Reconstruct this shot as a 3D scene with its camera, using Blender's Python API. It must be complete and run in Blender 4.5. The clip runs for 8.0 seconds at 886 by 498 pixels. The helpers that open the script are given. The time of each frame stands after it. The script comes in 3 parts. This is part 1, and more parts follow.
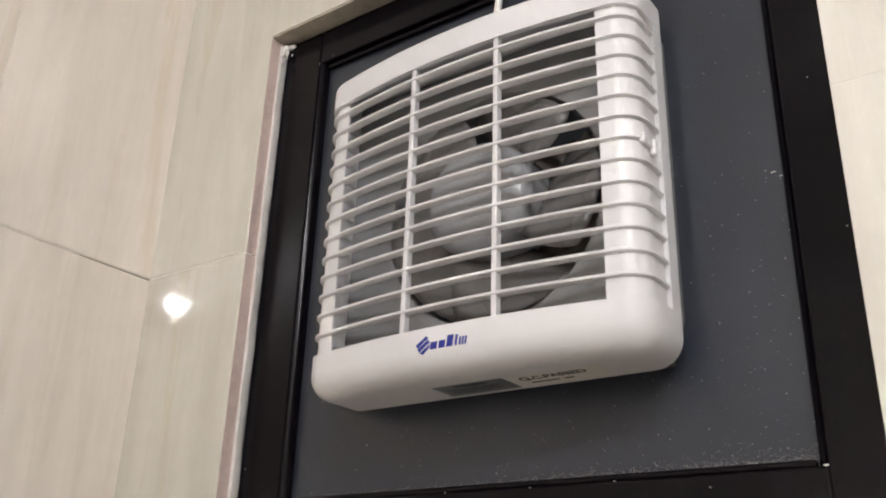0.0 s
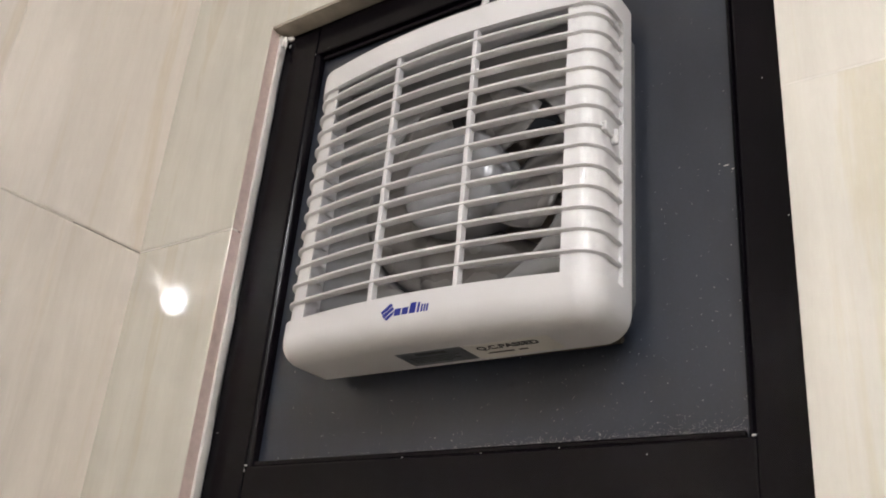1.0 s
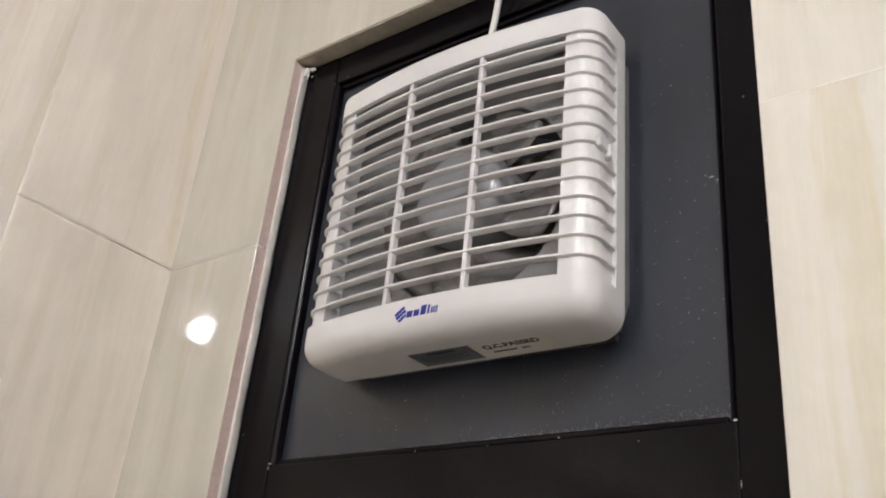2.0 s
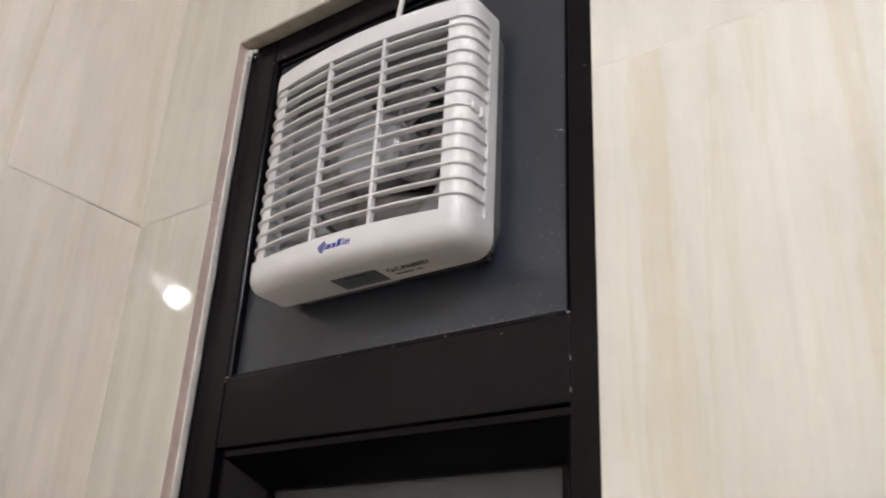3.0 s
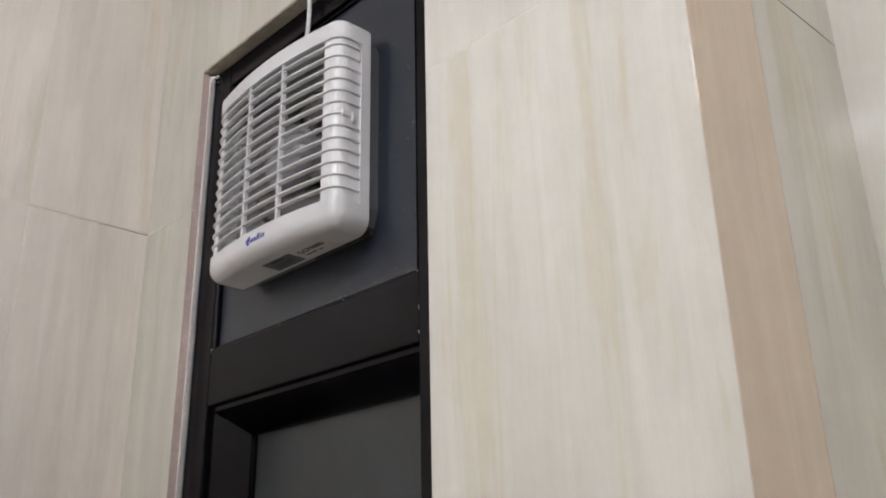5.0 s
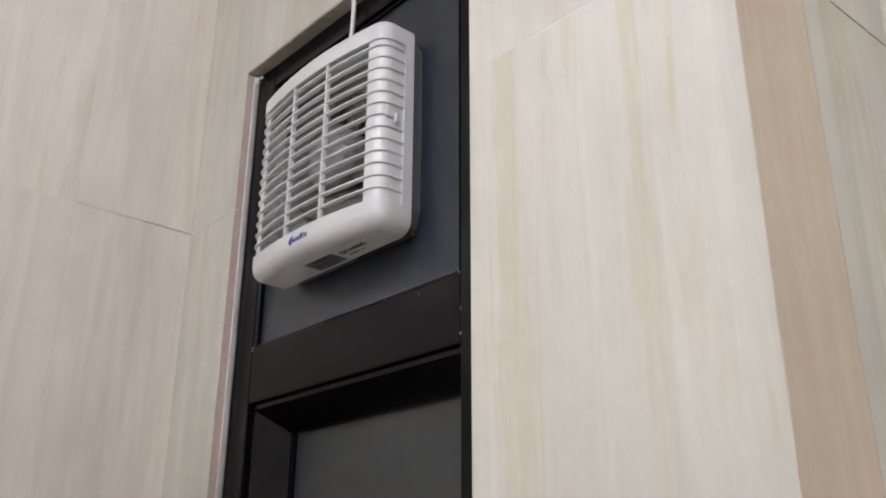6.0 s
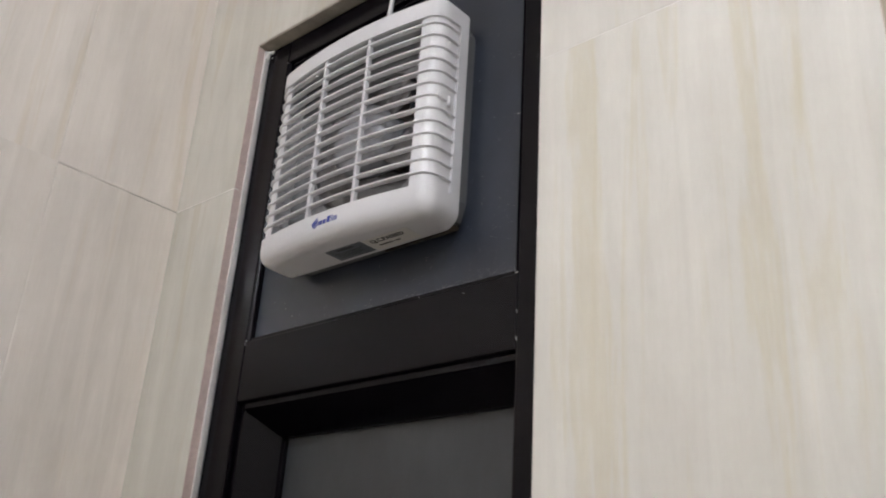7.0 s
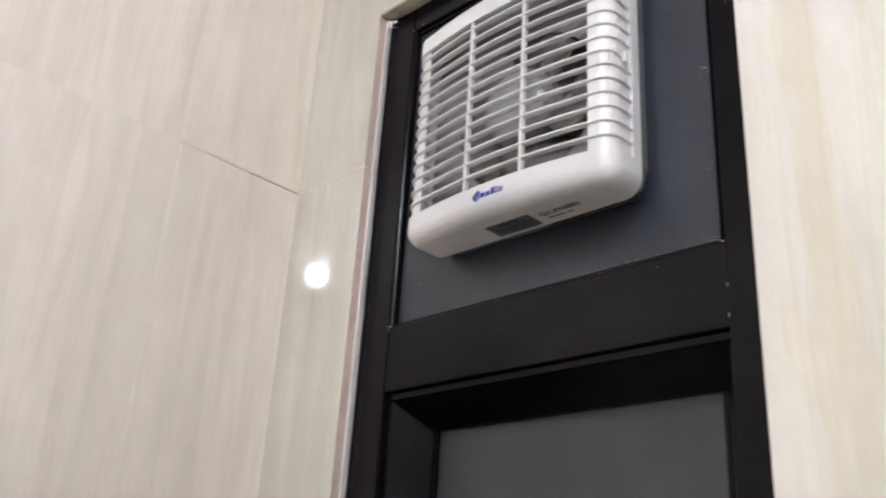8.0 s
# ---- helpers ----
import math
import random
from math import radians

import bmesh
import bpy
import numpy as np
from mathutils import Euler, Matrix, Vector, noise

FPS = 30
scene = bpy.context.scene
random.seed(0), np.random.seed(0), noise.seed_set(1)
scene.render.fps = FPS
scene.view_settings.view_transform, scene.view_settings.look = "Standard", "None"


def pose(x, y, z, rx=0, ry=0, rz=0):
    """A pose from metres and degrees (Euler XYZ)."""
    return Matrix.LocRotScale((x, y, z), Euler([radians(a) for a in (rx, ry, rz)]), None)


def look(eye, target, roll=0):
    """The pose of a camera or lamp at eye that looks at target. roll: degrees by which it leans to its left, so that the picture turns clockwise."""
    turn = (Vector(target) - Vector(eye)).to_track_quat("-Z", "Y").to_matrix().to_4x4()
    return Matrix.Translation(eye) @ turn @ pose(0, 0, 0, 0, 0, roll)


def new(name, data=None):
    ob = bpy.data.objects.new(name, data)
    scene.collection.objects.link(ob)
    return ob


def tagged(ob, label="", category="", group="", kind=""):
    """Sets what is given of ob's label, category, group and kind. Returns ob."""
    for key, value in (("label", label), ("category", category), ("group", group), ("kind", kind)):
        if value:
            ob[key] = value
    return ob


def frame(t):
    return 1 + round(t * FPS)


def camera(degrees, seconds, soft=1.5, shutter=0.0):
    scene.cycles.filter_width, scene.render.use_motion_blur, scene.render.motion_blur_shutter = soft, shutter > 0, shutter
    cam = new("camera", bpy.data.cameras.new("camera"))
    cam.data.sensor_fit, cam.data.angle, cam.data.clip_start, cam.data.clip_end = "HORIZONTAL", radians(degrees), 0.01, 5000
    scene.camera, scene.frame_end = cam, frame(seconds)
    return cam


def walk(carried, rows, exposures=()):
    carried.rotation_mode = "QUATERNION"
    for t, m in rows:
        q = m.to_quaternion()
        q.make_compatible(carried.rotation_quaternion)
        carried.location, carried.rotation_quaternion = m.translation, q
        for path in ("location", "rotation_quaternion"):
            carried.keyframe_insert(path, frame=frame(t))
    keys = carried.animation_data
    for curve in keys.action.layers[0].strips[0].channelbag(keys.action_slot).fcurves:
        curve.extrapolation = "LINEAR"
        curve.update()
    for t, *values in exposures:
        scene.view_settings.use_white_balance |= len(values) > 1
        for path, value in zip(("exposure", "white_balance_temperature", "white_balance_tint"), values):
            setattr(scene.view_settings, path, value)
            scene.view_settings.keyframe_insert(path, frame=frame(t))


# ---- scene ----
cam = camera(52.08, 8.0, 1.8, 0.3)
PATH = [
    (0, (0.4398, -0.6958, 2.0332), (-0.6519, 0.7905, 2.8074), 1.84),
    (0.5, (0.4613, -0.6955, 1.9976), (-0.6223, 0.7942, 2.7763), 4.50),
    (1, (0.4832, -0.6913, 1.9738), (-0.6081, 0.7667, 2.8005), 5.29),
    (2.3, (0.5666, -0.7346, 1.8913), (-0.5533, 0.6581, 2.7892), 5.77),
    (2.5, (0.6036, -0.7450, 1.8667), (-0.5114, 0.6650, 2.7434), 5.15),
    (3, (0.7245, -0.8278, 1.7892), (-0.3700, 0.6216, 2.6266), 3.10),
    (3.5, (0.8792, -0.8282, 1.7604), (-0.2839, 0.5685, 2.5950), 3.00),
    (4, (1.0827, -0.8005, 1.7377), (-0.2052, 0.5223, 2.5070), 0.53),
    (4.5, (1.1632, -0.7938, 1.7304), (-0.1750, 0.5058, 2.4518), -1.33),
    (5.8, (1.1348, -0.8154, 1.7092), (-0.2162, 0.4619, 2.4463), -0.35),
    (6, (1.1463, -0.8043, 1.7204), (-0.2450, 0.4332, 2.4504), 0.32),
    (6.5, (1.0589, -0.8093, 1.7133), (-0.2916, 0.4645, 2.4573), 1.11),
    (7, (0.9216, -0.8466, 1.7126), (-0.3147, 0.5065, 2.5131), 3.76),
    (7.5, (0.8303, -0.8518, 1.7156), (-0.4413, 0.4882, 2.4822), 3.42),
    (8, (0.7161, -0.8792, 1.7223), (-0.5905, 0.4164, 2.5061), 3.65),
]
EXPOSURES = [(0, 0.02, 6420, 11.7), (1, -0.07, 6420, 11.7), (2.5, -0.05, 6420, 11.7), (3, -0.10, 6270, 11.7), (3.5, -0.15, 6170, 11.7), (4, -0.47, 6070, 11.7), (4.5, -0.37, 6070, 11.7), (6, -0.27, 6020, 11.7), (6.5, -0.10, 6020, 11.7), (7, -0.30, 6020, 11.9), (7.5, 0.13, 6020, 11.7), (8, 0.14, 6020, 12.2)]
walk(cam, [(t, look(eye, target, roll)) for t, eye, target, roll in PATH], EXPOSURES)

# ---- world: a closed room, lit by its ceiling lamps only ----
world = bpy.data.worlds.new("world")
scene.world = world
world.use_nodes = True
world.node_tree.nodes["Background"].inputs[0].default_value = (0.6, 0.65, 0.7, 1)
world.node_tree.nodes["Background"].inputs[1].default_value = 0.02
LAMP_STRENGTH = 246.0
LAMP_PLACES = [(1.38, -1.49), (0.72, -1.49)]

scene.cycles.sample_clamp_indirect = 0.0   # keep the lamps' mirror images in the polished tiles
scene.cycles.blur_glossy = 0.0
scene.cycles.caustics_reflective = False

# ---- plan, in metres ----
WALL_Y, WALL_R = -0.028, -0.0220   # tiled face of the door wall, beside the corner and beyond the door
LEFT_X, RIGHT_X = -0.522, 0.744   # inner corner and outer corner of the door wall
BACK_Y = 0.383           # recessed wall beside the door wall
OPEN_L, OPEN_R, OPEN_T = -0.3426, 0.3224, 2.7514
JOINT_Z, TILE_H = 2.4412, 1.2
CEIL = 3.26
# unseen east and south walls, set near so more light bounces back
ROOM_X1, ROOM_Y0 = 1.80, -2.45


# ---- materials ----
class Mat:
    """A node material with a few short-hands."""

    def __init__(self, name, rough=0.5, metal=0.0, colour=(0.5, 0.5, 0.5), ior=1.5):
        self.m = bpy.data.materials.new(name)
        self.m.use_nodes = True
        self.t = self.m.node_tree
        self.b = self.t.nodes["Principled BSDF"]
        self.b.inputs["Base Color"].default_value = (*colour, 1)
        self.b.inputs["Roughness"].default_value = rough
        self.b.inputs["Metallic"].default_value = metal
        self.b.inputs["IOR"].default_value = ior

    def node(self, kind, **values):
        n = self.t.nodes.new(kind)
        for key, value in values.items():
            if key in n.inputs:
                n.inputs[key].default_value = value
        return n

    def link(self, a, b):
        self.t.links.new(a, b)

    def coords(self, scale=(1, 1, 1), shift=False):
        tc = self.t.nodes.new("ShaderNodeTexCoord")
        mp = self.t.nodes.new("ShaderNodeMapping")
        mp.inputs["Scale"].default_value = scale
        self.link(tc.outputs["Object"], mp.inputs["Vector"])
        if shift:
            info = self.t.nodes.new("ShaderNodeObjectInfo")
            mul = self.t.nodes.new("ShaderNodeMath")
            mul.operation = "MULTIPLY"
            mul.inputs[1].default_value = 37.0
            self.link(info.outputs["Random"], mul.inputs[0])
            self.link(mul.outputs[0], mp.inputs["Location"])
        return mp.outputs[0]

    def noise(self, vec, scale, detail=4.0, rough=0.55):
        n = self.t.nodes.new("ShaderNodeTexNoise")
        n.inputs["Scale"].default_value = scale
        n.inputs["Detail"].default_value = detail
        n.inputs["Roughness"].default_value = rough
        self.link(vec, n.inputs["Vector"])
        return n.outputs["Fac"]

    def ramp(self, fac, stops):
        n = self.t.nodes.new("ShaderNodeValToRGB")
        e = n.color_ramp.elements
        while len(e) < len(stops):
            e.new(0.5)
        for s, (p, c) in zip(e, stops):
            s.position = p
            s.color = (*c, 1) if len(c) == 3 else c
        self.link(fac, n.inputs[0])
        return n.outputs[0]

    def mix(self, fac, a, b, mode="MIX"):
        n = self.t.nodes.new("ShaderNodeMix")
        n.data_type, n.blend_type = "RGBA", mode
        for value, socket in ((fac, n.inputs[0]), (a, n.inputs[6]), (b, n.inputs[7])):
            if isinstance(value, (int, float)):
                socket.default_value = value
            elif isinstance(value, tuple):
                socket.default_value = (*value, 1)
            else:
                self.link(value, socket)
        return n.outputs[2]

    def bump(self, fac, strength, distance=0.001):
        n = self.t.nodes.new("ShaderNodeBump")
        n.inputs["Strength"].default_value = strength
        n.inputs["Distance"].default_value = distance
        self.link(fac, n.inputs["Height"])
        self.link(n.outputs[0], self.b.inputs["Normal"])

    def colour(self, out):
        self.link(out, self.b.inputs["Base Color"])

    def rough(self, fac, lo, hi):
        n = self.t.nodes.new("ShaderNodeMapRange")
        n.inputs["To Min"].default_value, n.inputs["To Max"].default_value = lo, hi
        self.link(fac, n.inputs["Value"])
        self.link(n.outputs[0], self.b.inputs["Roughness"])


def tile_material(name, pale, mid, vein):
    """Polished porcelain: upright cloudy bands, wavering ochre veins and fine fibres under a mirror glaze."""
    m = Mat(name, rough=0.2, ior=1.52)

    def streak(squash, scale, detail, rough, waver):
        out = m.noise(m.coords((1, 1, squash), shift=True), scale, detail, rough)
        out.node.inputs["Distortion"].default_value = waver
        return out

    broad = m.ramp(streak(0.016, 8.0, 3.0, 0.5, 0.35), [(0.36, mid), (0.62, pale)])
    light = m.ramp(streak(0.09, 17.0, 4.0, 0.6, 0.8), [(0.44, (0, 0, 0)), (0.66, (0.8, 0.8, 0.8))])
    base = m.mix(light, broad, tuple(min(0.9, c * 1.06) for c in pale))
    thin = m.ramp(streak(0.07, 15.0, 6.0, 0.62, 0.9), [(0.57, (0, 0, 0)), (0.645, (0.38, 0.38, 0.38)), (0.73, (0.07, 0.07, 0.07))])
    hair = m.ramp(streak(0.035, 44.0, 4.0, 0.6, 0.6), [(0.60, (0, 0, 0)), (0.68, (0.22, 0.22, 0.22)), (0.75, (0, 0, 0))])
    base = m.mix(hair, m.mix(thin, base, vein), vein)
    cloud = m.ramp(streak(0.35, 9.0, 6.0, 0.68, 0.8), [(0.3, (0.88, 0.87, 0.855)), (0.7, (1, 1, 1))])
    fibre = m.ramp(streak(0.05, 130.0, 4.0, 0.7, 0.4), [(0.3, (0.90, 0.89, 0.865)), (0.7, (1, 1, 1))])
    grain = m.ramp(streak(0.16, 420.0, 3.0, 0.7, 0.3), [(0.32, (0.93, 0.925, 0.915)), (0.68, (1, 1, 1))])
    worn = m.mix(0.35, m.mix(0.6, base, cloud, "MULTIPLY"), fibre, "MULTIPLY")
    m.colour(m.mix(0.4, worn, grain, "MULTIPLY"))
    m.b.inputs["Specular IOR Level"].default_value = 0.0
    m.b.inputs["Coat Weight"].default_value = 1.0
    m.b.inputs["Coat Roughness"].default_value = 0.0
    m.b.inputs["Coat IOR"].default_value = 1.6
    return m.m


TILE = tile_material("cream_tile", (0.80, 0.768, 0.707), (0.745, 0.712, 0.645), (0.70, 0.62, 0.42))
TILE_PINK = tile_material("pinkish_cream_tile", (0.83, 0.762, 0.700), (0.755, 0.69, 0.625), (0.71, 0.60, 0.45))
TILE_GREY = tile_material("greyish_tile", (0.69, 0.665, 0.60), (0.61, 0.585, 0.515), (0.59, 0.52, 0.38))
TILE_TAN = tile_material("tan_tile", (0.86, 0.715, 0.580), (0.82, 0.665, 0.525), (0.77, 0.59, 0.41))


def plain(name, colour, rough, var=0.12, scale=60.0, bump=0.05, metal=0.0, dist=0.0005):
    """A single-coloured material with faint mottling and relief."""
    m = Mat(name, rough, metal)
    v = m.coords()
    a = m.noise(v, scale, 5.0)
    b = m.noise(v, scale * 0.12, 3.0)
    lo = tuple(c * (1 - var) for c in colour)
    hi = tuple(min(1, c * (1 + var)) for c in colour)
    m.colour(m.ramp(m.mix(0.5, a, b), [(0.3, lo), (0.7, hi)]))
    m.rough(b, rough * 0.85, min(1, rough * 1.2))
    if bump:
        m.bump(a, bump, dist)
    return m.m


CLAY = plain("pink_tile_edge", (0.58, 0.46, 0.42), 0.8, 0.15, 120, 0.3)
MORTAR = plain("mortar", (0.50, 0.46, 0.40), 0.9, 0.2, 90, 0.5, dist=0.002)
GROUT = plain("white_grout", (0.75, 0.715, 0.66), 0.8, 0.1, 150, 0.1)
GROUT_TAN = plain("tan_grout", (0.70, 0.65, 0.58), 0.8, 0.1, 150, 0.1)
GROUT_DARK = plain("dark_grout", (0.16, 0.145, 0.13), 0.8, 0.3, 200, 0.2)
CAULK = plain("white_caulk", (0.80, 0.775, 0.75), 0.7, 0.14, 70, 0.6, dist=0.002)
PLASTER = plain("dirty_plaster", (0.42, 0.38, 0.31), 0.9, 0.35, 40, 0.6, dist=0.003)
CEILING = plain("white_ceiling_paint", (0.78, 0.77, 0.75), 0.85, 0.03, 40, 0.1)
FLOOR = plain("grey_floor_tile", (0.58, 0.55, 0.51), 0.25, 0.1, 30, 0.05)


def white_plastic():
    """Smooth glossy injection-moulded plastic with the faintest grain."""
    m = Mat("white_plastic", 0.36, colour=(0.705, 0.695, 0.710))
    m.bump(m.noise(m.coords(), 900.0, 1.0), 0.02, 0.0002)
    m.b.inputs["Coat Weight"].default_value = 0.1
    m.b.inputs["Coat Roughness"].default_value = 0.04
    return m.m


WHITE = white_plastic()
PLATE = plain("dark_grey_plastic", (0.26, 0.257, 0.262), 0.16, 0.06, 90, 0.03)
GREY_PLASTIC = plain("grey_plastic", (0.12, 0.122, 0.128), 0.38, 0.06, 90, 0.05)
BLADE = plain("blade_plastic", (0.150, 0.142, 0.140), 0.26, 0.06, 90, 0.05)
HUB = plain("hub_plastic", (0.30, 0.303, 0.318), 0.2, 0.05, 90, 0.05)
SHUTTER = plain("shutter_plastic", (0.36, 0.31, 0.265), 0.5, 0.2, 60, 0.1)
DARKGREY = plain("gasket_rubber", (0.20, 0.20, 0.21), 0.6, 0.1, 90, 0.1)
CORD = plain("cord_sheath", (0.72, 0.71, 0.70), 0.45, 0.05, 90, 0.05)
BLUE = plain("blue_print", (0.010, 0.022, 0.26), 0.4, 0.1, 300, 0)
SILVER = plain("dark_silver_sticker", (0.16, 0.18, 0.20), 0.32, 0.2, 80, 0, 0.35)
SILVER_PRINT = plain("sticker_print", (0.05, 0.055, 0.065), 0.4, 0.2, 200, 0)
PAPER = plain("paper_sticker", (0.74, 0.72, 0.68), 0.6, 0.03, 200, 0)
INK = plain("black_ink", (0.03, 0.03, 0.03), 0.6, 0.2, 200, 0)
GLUE = plain("brown_glue", (0.060, 0.050, 0.034), 0.5, 0.4, 60, 0.4)
DUST = plain("dust", (0.54, 0.53, 0.51), 0.6, 0.2, 200, 0)
CHIP = plain("white_crumbs", (0.45, 0.44, 0.42), 0.7, 0.2, 200, 0.2)


def frame_material():
    """Black-brown powder-coated aluminium with faint scuffs and dust."""
    m = Mat("black_frame", 0.2, ior=1.25)
    v = m.coords()
    scuff = m.noise(m.coords((60, 60, 4)), 3.0, 5.0, 0.7)
    base = m.ramp(m.noise(v, 30, 4), [(0.3, (0.0034, 0.0026, 0.0042)), (0.7, (0.0038, 0.0029, 0.0046))])
    m.colour(m.mix(m.ramp(scuff, [(0.66, (0, 0, 0)), (0.8, (0.0015, 0.0015, 0.0015))]), base, (0.08, 0.08, 0.08)))
    m.rough(m.noise(v, 14, 2), 0.18, 0.22)
    m.bump(m.noise(v, 260, 2), 0.03, 0.0003)
    return m.m


def panel_material(name, dark, pale, level):
    """Smooth grey sheet with soft stains, fine grain and an even sheen."""
    m = Mat(name, 0.34, ior=1.6)
    v = m.coords()
    base = m.ramp(m.mix(0.45, m.noise(v, 7, 4), m.noise(v, 320, 2)), [(0.33, dark), (0.68, pale)])
    wiped = m.ramp(m.noise(m.coords((1, 1, 0.35)), 11, 5, 0.7), [(0.42, (0.8, 0.8, 0.8)), (0.64, (1.1, 1.1, 1.08))])
    m.colour(m.mix(0.8, base, wiped, "MULTIPLY"))
    m.b.inputs["Specular IOR Level"].default_value = level
    m.rough(m.noise(v, 20, 4), 0.30, 0.46)
    m.bump(m.noise(v, 420, 2), 0.12, 0.0004)
    return m.m


FRAME = frame_material()
PANEL = panel_material("grey_panel", (0.0124, 0.0166, 0.0282), (0.0208, 0.0266, 0.0430), 0.52)
LOWER = panel_material("grey_lower_panel", (0.031, 0.0335, 0.038), (0.041, 0.0445, 0.050), 0.5)


def glow(name, strength):
    m = Mat(name, 0.5)
    m.b.inputs["Emission Color"].default_value = (0.985, 0.985, 1.0, 1)
    m.b.inputs["Emission Strength"].default_value = strength
    return m.m


LED = glow("led_diffuser", LAMP_STRENGTH)


# ---- mesh helpers ----
def part(name, bm, material, parent=None, label="", smooth=False):
    """Links a bmesh as one mesh object, under a thing or a part where one is given."""
    me = bpy.data.meshes.new(name)
    bmesh.ops.recalc_face_normals(bm, faces=bm.faces)
    bm.to_mesh(me)
    bm.free()
    for mat in material if isinstance(material, (list, tuple)) else (material,):
        me.materials.append(mat)
    if smooth:
        for p in me.polygons:
            p.use_smooth = True
    ob = new(name, me)
    if parent is not None:
        ob.parent = parent
    if label:
        ob["label"] = label
    return ob


def share(name, me, parent, m=None):
    ob = new(name, me)
    ob.parent = parent
    if m is not None:
        ob.matrix_basis = m
    return ob


def auto_smooth(ob, degrees=35):
    """Smooth shading with the sharp edges kept."""
    me = ob.data
    bm = bmesh.new()
    bm.from_mesh(me)
    for f in bm.faces:
        f.smooth = True
    for e in bm.edges:
        e.smooth = len(e.link_faces) == 2 and e.calc_face_angle(0) < radians(degrees)
    bm.to_mesh(me)
    bm.free()
    return ob


def box(x0, x1, y0, y1, z0, z1, bevel=0.0, segs=2, bm=None):
    own = bmesh.new()
    v = [own.verts.new((x, y, z)) for x in (x0, x1) for y in (y0, y1) for z in (z0, z1)]
    for q in ((0, 1, 3, 2), (4, 6, 7, 5), (0, 4, 5, 1), (2, 3, 7, 6), (0, 2, 6, 4), (1, 5, 7, 3)):
        own.faces.new([v[i] for i in q])
    if bevel:
        bmesh.ops.bevel(own, geom=own.edges[:], offset=bevel, segments=segs, affect="EDGES", profile=0.5)
    if bm is None:
        return own
    me = bpy.data.meshes.new("tmp")
    own.to_mesh(me)
    own.free()
    bm.from_mesh(me)
    bpy.data.meshes.remove(me)
    return bm


def prism(outline, place, depth, edge=0.0):
    """A square-cornered outline (u, v) pushed back by depth, its rim rounded off like a glazed tile's; place(u, v, d) gives the point d behind the face."""
    bm = bmesh.new()
    n = len(outline)
    area = sum(outline[i][0] * outline[(i + 1) % n][1] - outline[(i + 1) % n][0] * outline[i][1] for i in range(n))
    turn = 1 if area > 0 else -1

    def inset(e):
        out = []
        for i, (u, v) in enumerate(outline):
            for (a0, b0), (a1, b1) in ((outline[i - 1], outline[i]), (outline[i], outline[(i + 1) % n])):
                size = math.hypot(a1 - a0, b1 - b0)
                u, v = u - turn * e * (b1 - b0) / size, v + turn * e * (a1 - a0) / size
            out.append((u, v))
        return out

    k = edge / 0.001
    rim = [(0.0, 0.0009), (0.0004, 0.00045), (0.001, 0.00022), (0.0022, 0.00009), (0.004, 0.00002), (0.0055, 0.0)] if edge else [(0.0, 0.0)]
    rings = [[bm.verts.new(place(u, v, depth)) for u, v in outline]]
    rings += [[bm.verts.new(place(u, v, d * k)) for u, v in inset(e * k)] for e, d in rim]
    for j, (back, front) in enumerate(zip(rings, rings[1:])):
        for i in range(n):
            f = bm.faces.new((front[i], back[i], back[(i + 1) % n], front[(i + 1) % n]))
            f.material_index, f.smooth = (0, True) if j else (1, False)
    face = bm.faces.new(rings[-1])
    bm.faces.new(list(reversed(rings[0])))
    for ed in face.edges:
        ed.smooth = False
    for i in range(n):
        ed = bm.edges.get((rings[1][i], rings[1][(i + 1) % n]))
        ed.smooth = False
    for ring, after in zip(rings[1:], rings[2:]):
        for i in range(n):
            bm.edges.get((ring[i], after[i])).smooth = False
    return bm


def lathe(profile, segs, centre):
    """A profile of (radius, y) turned round the y axis through centre (x, z)."""
    bm = bmesh.new()
    rings = []
    for r, y in profile:
        if r < 1e-6:
            rings.append([bm.verts.new((centre[0], y, centre[1]))])
        else:
            rings.append([bm.verts.new((centre[0] + r * math.cos(a), y, centre[1] + r * math.sin(a))) for a in (2 * math.pi * k / segs for k in range(segs))])
    for a, b in zip(rings, rings[1:]):
        for k in range(segs):
            j = (k + 1) % segs
            q = [a[k % len(a)], a[j % len(a)], b[j % len(b)], b[k % len(b)]]
            q = [v for i, v in enumerate(q) if v not in q[:i]]
            if len(q) > 2:
                bm.faces.new(q)
    return bm


def tube(points, radius, segs=10):
    """A round cord along points."""
    bm = bmesh.new()
    rings = []
    for i, p in enumerate(points):
        p = Vector(p)
        d = (Vector(points[min(i + 1, len(points) - 1)]) - Vector(points[max(i - 1, 0)])).normalized()
        side = d.cross(Vector((0, 1, 0.01))).normalized()
        up = d.cross(side)
        rings.append([bm.verts.new(p + radius * (math.cos(a) * side + math.sin(a) * up)) for a in (2 * math.pi * k / segs for k in range(segs))])
    for a, b in zip(rings, rings[1:]):
        for k in range(segs):
            bm.faces.new((a[k], a[(k + 1) % segs], b[(k + 1) % segs], b[k]))
    bm.faces.new(rings[0])
    bm.faces.new(list(reversed(rings[-1])))
    return bm


# ---- the room's shell ----
def structure(name, bm, material, label, category="wall"):
    return tagged(part(name, bm, material), label, category, kind="structure")


TH = 0.018   # tile thickness
BED = 0.022  # from the tiled face to the mortar behind

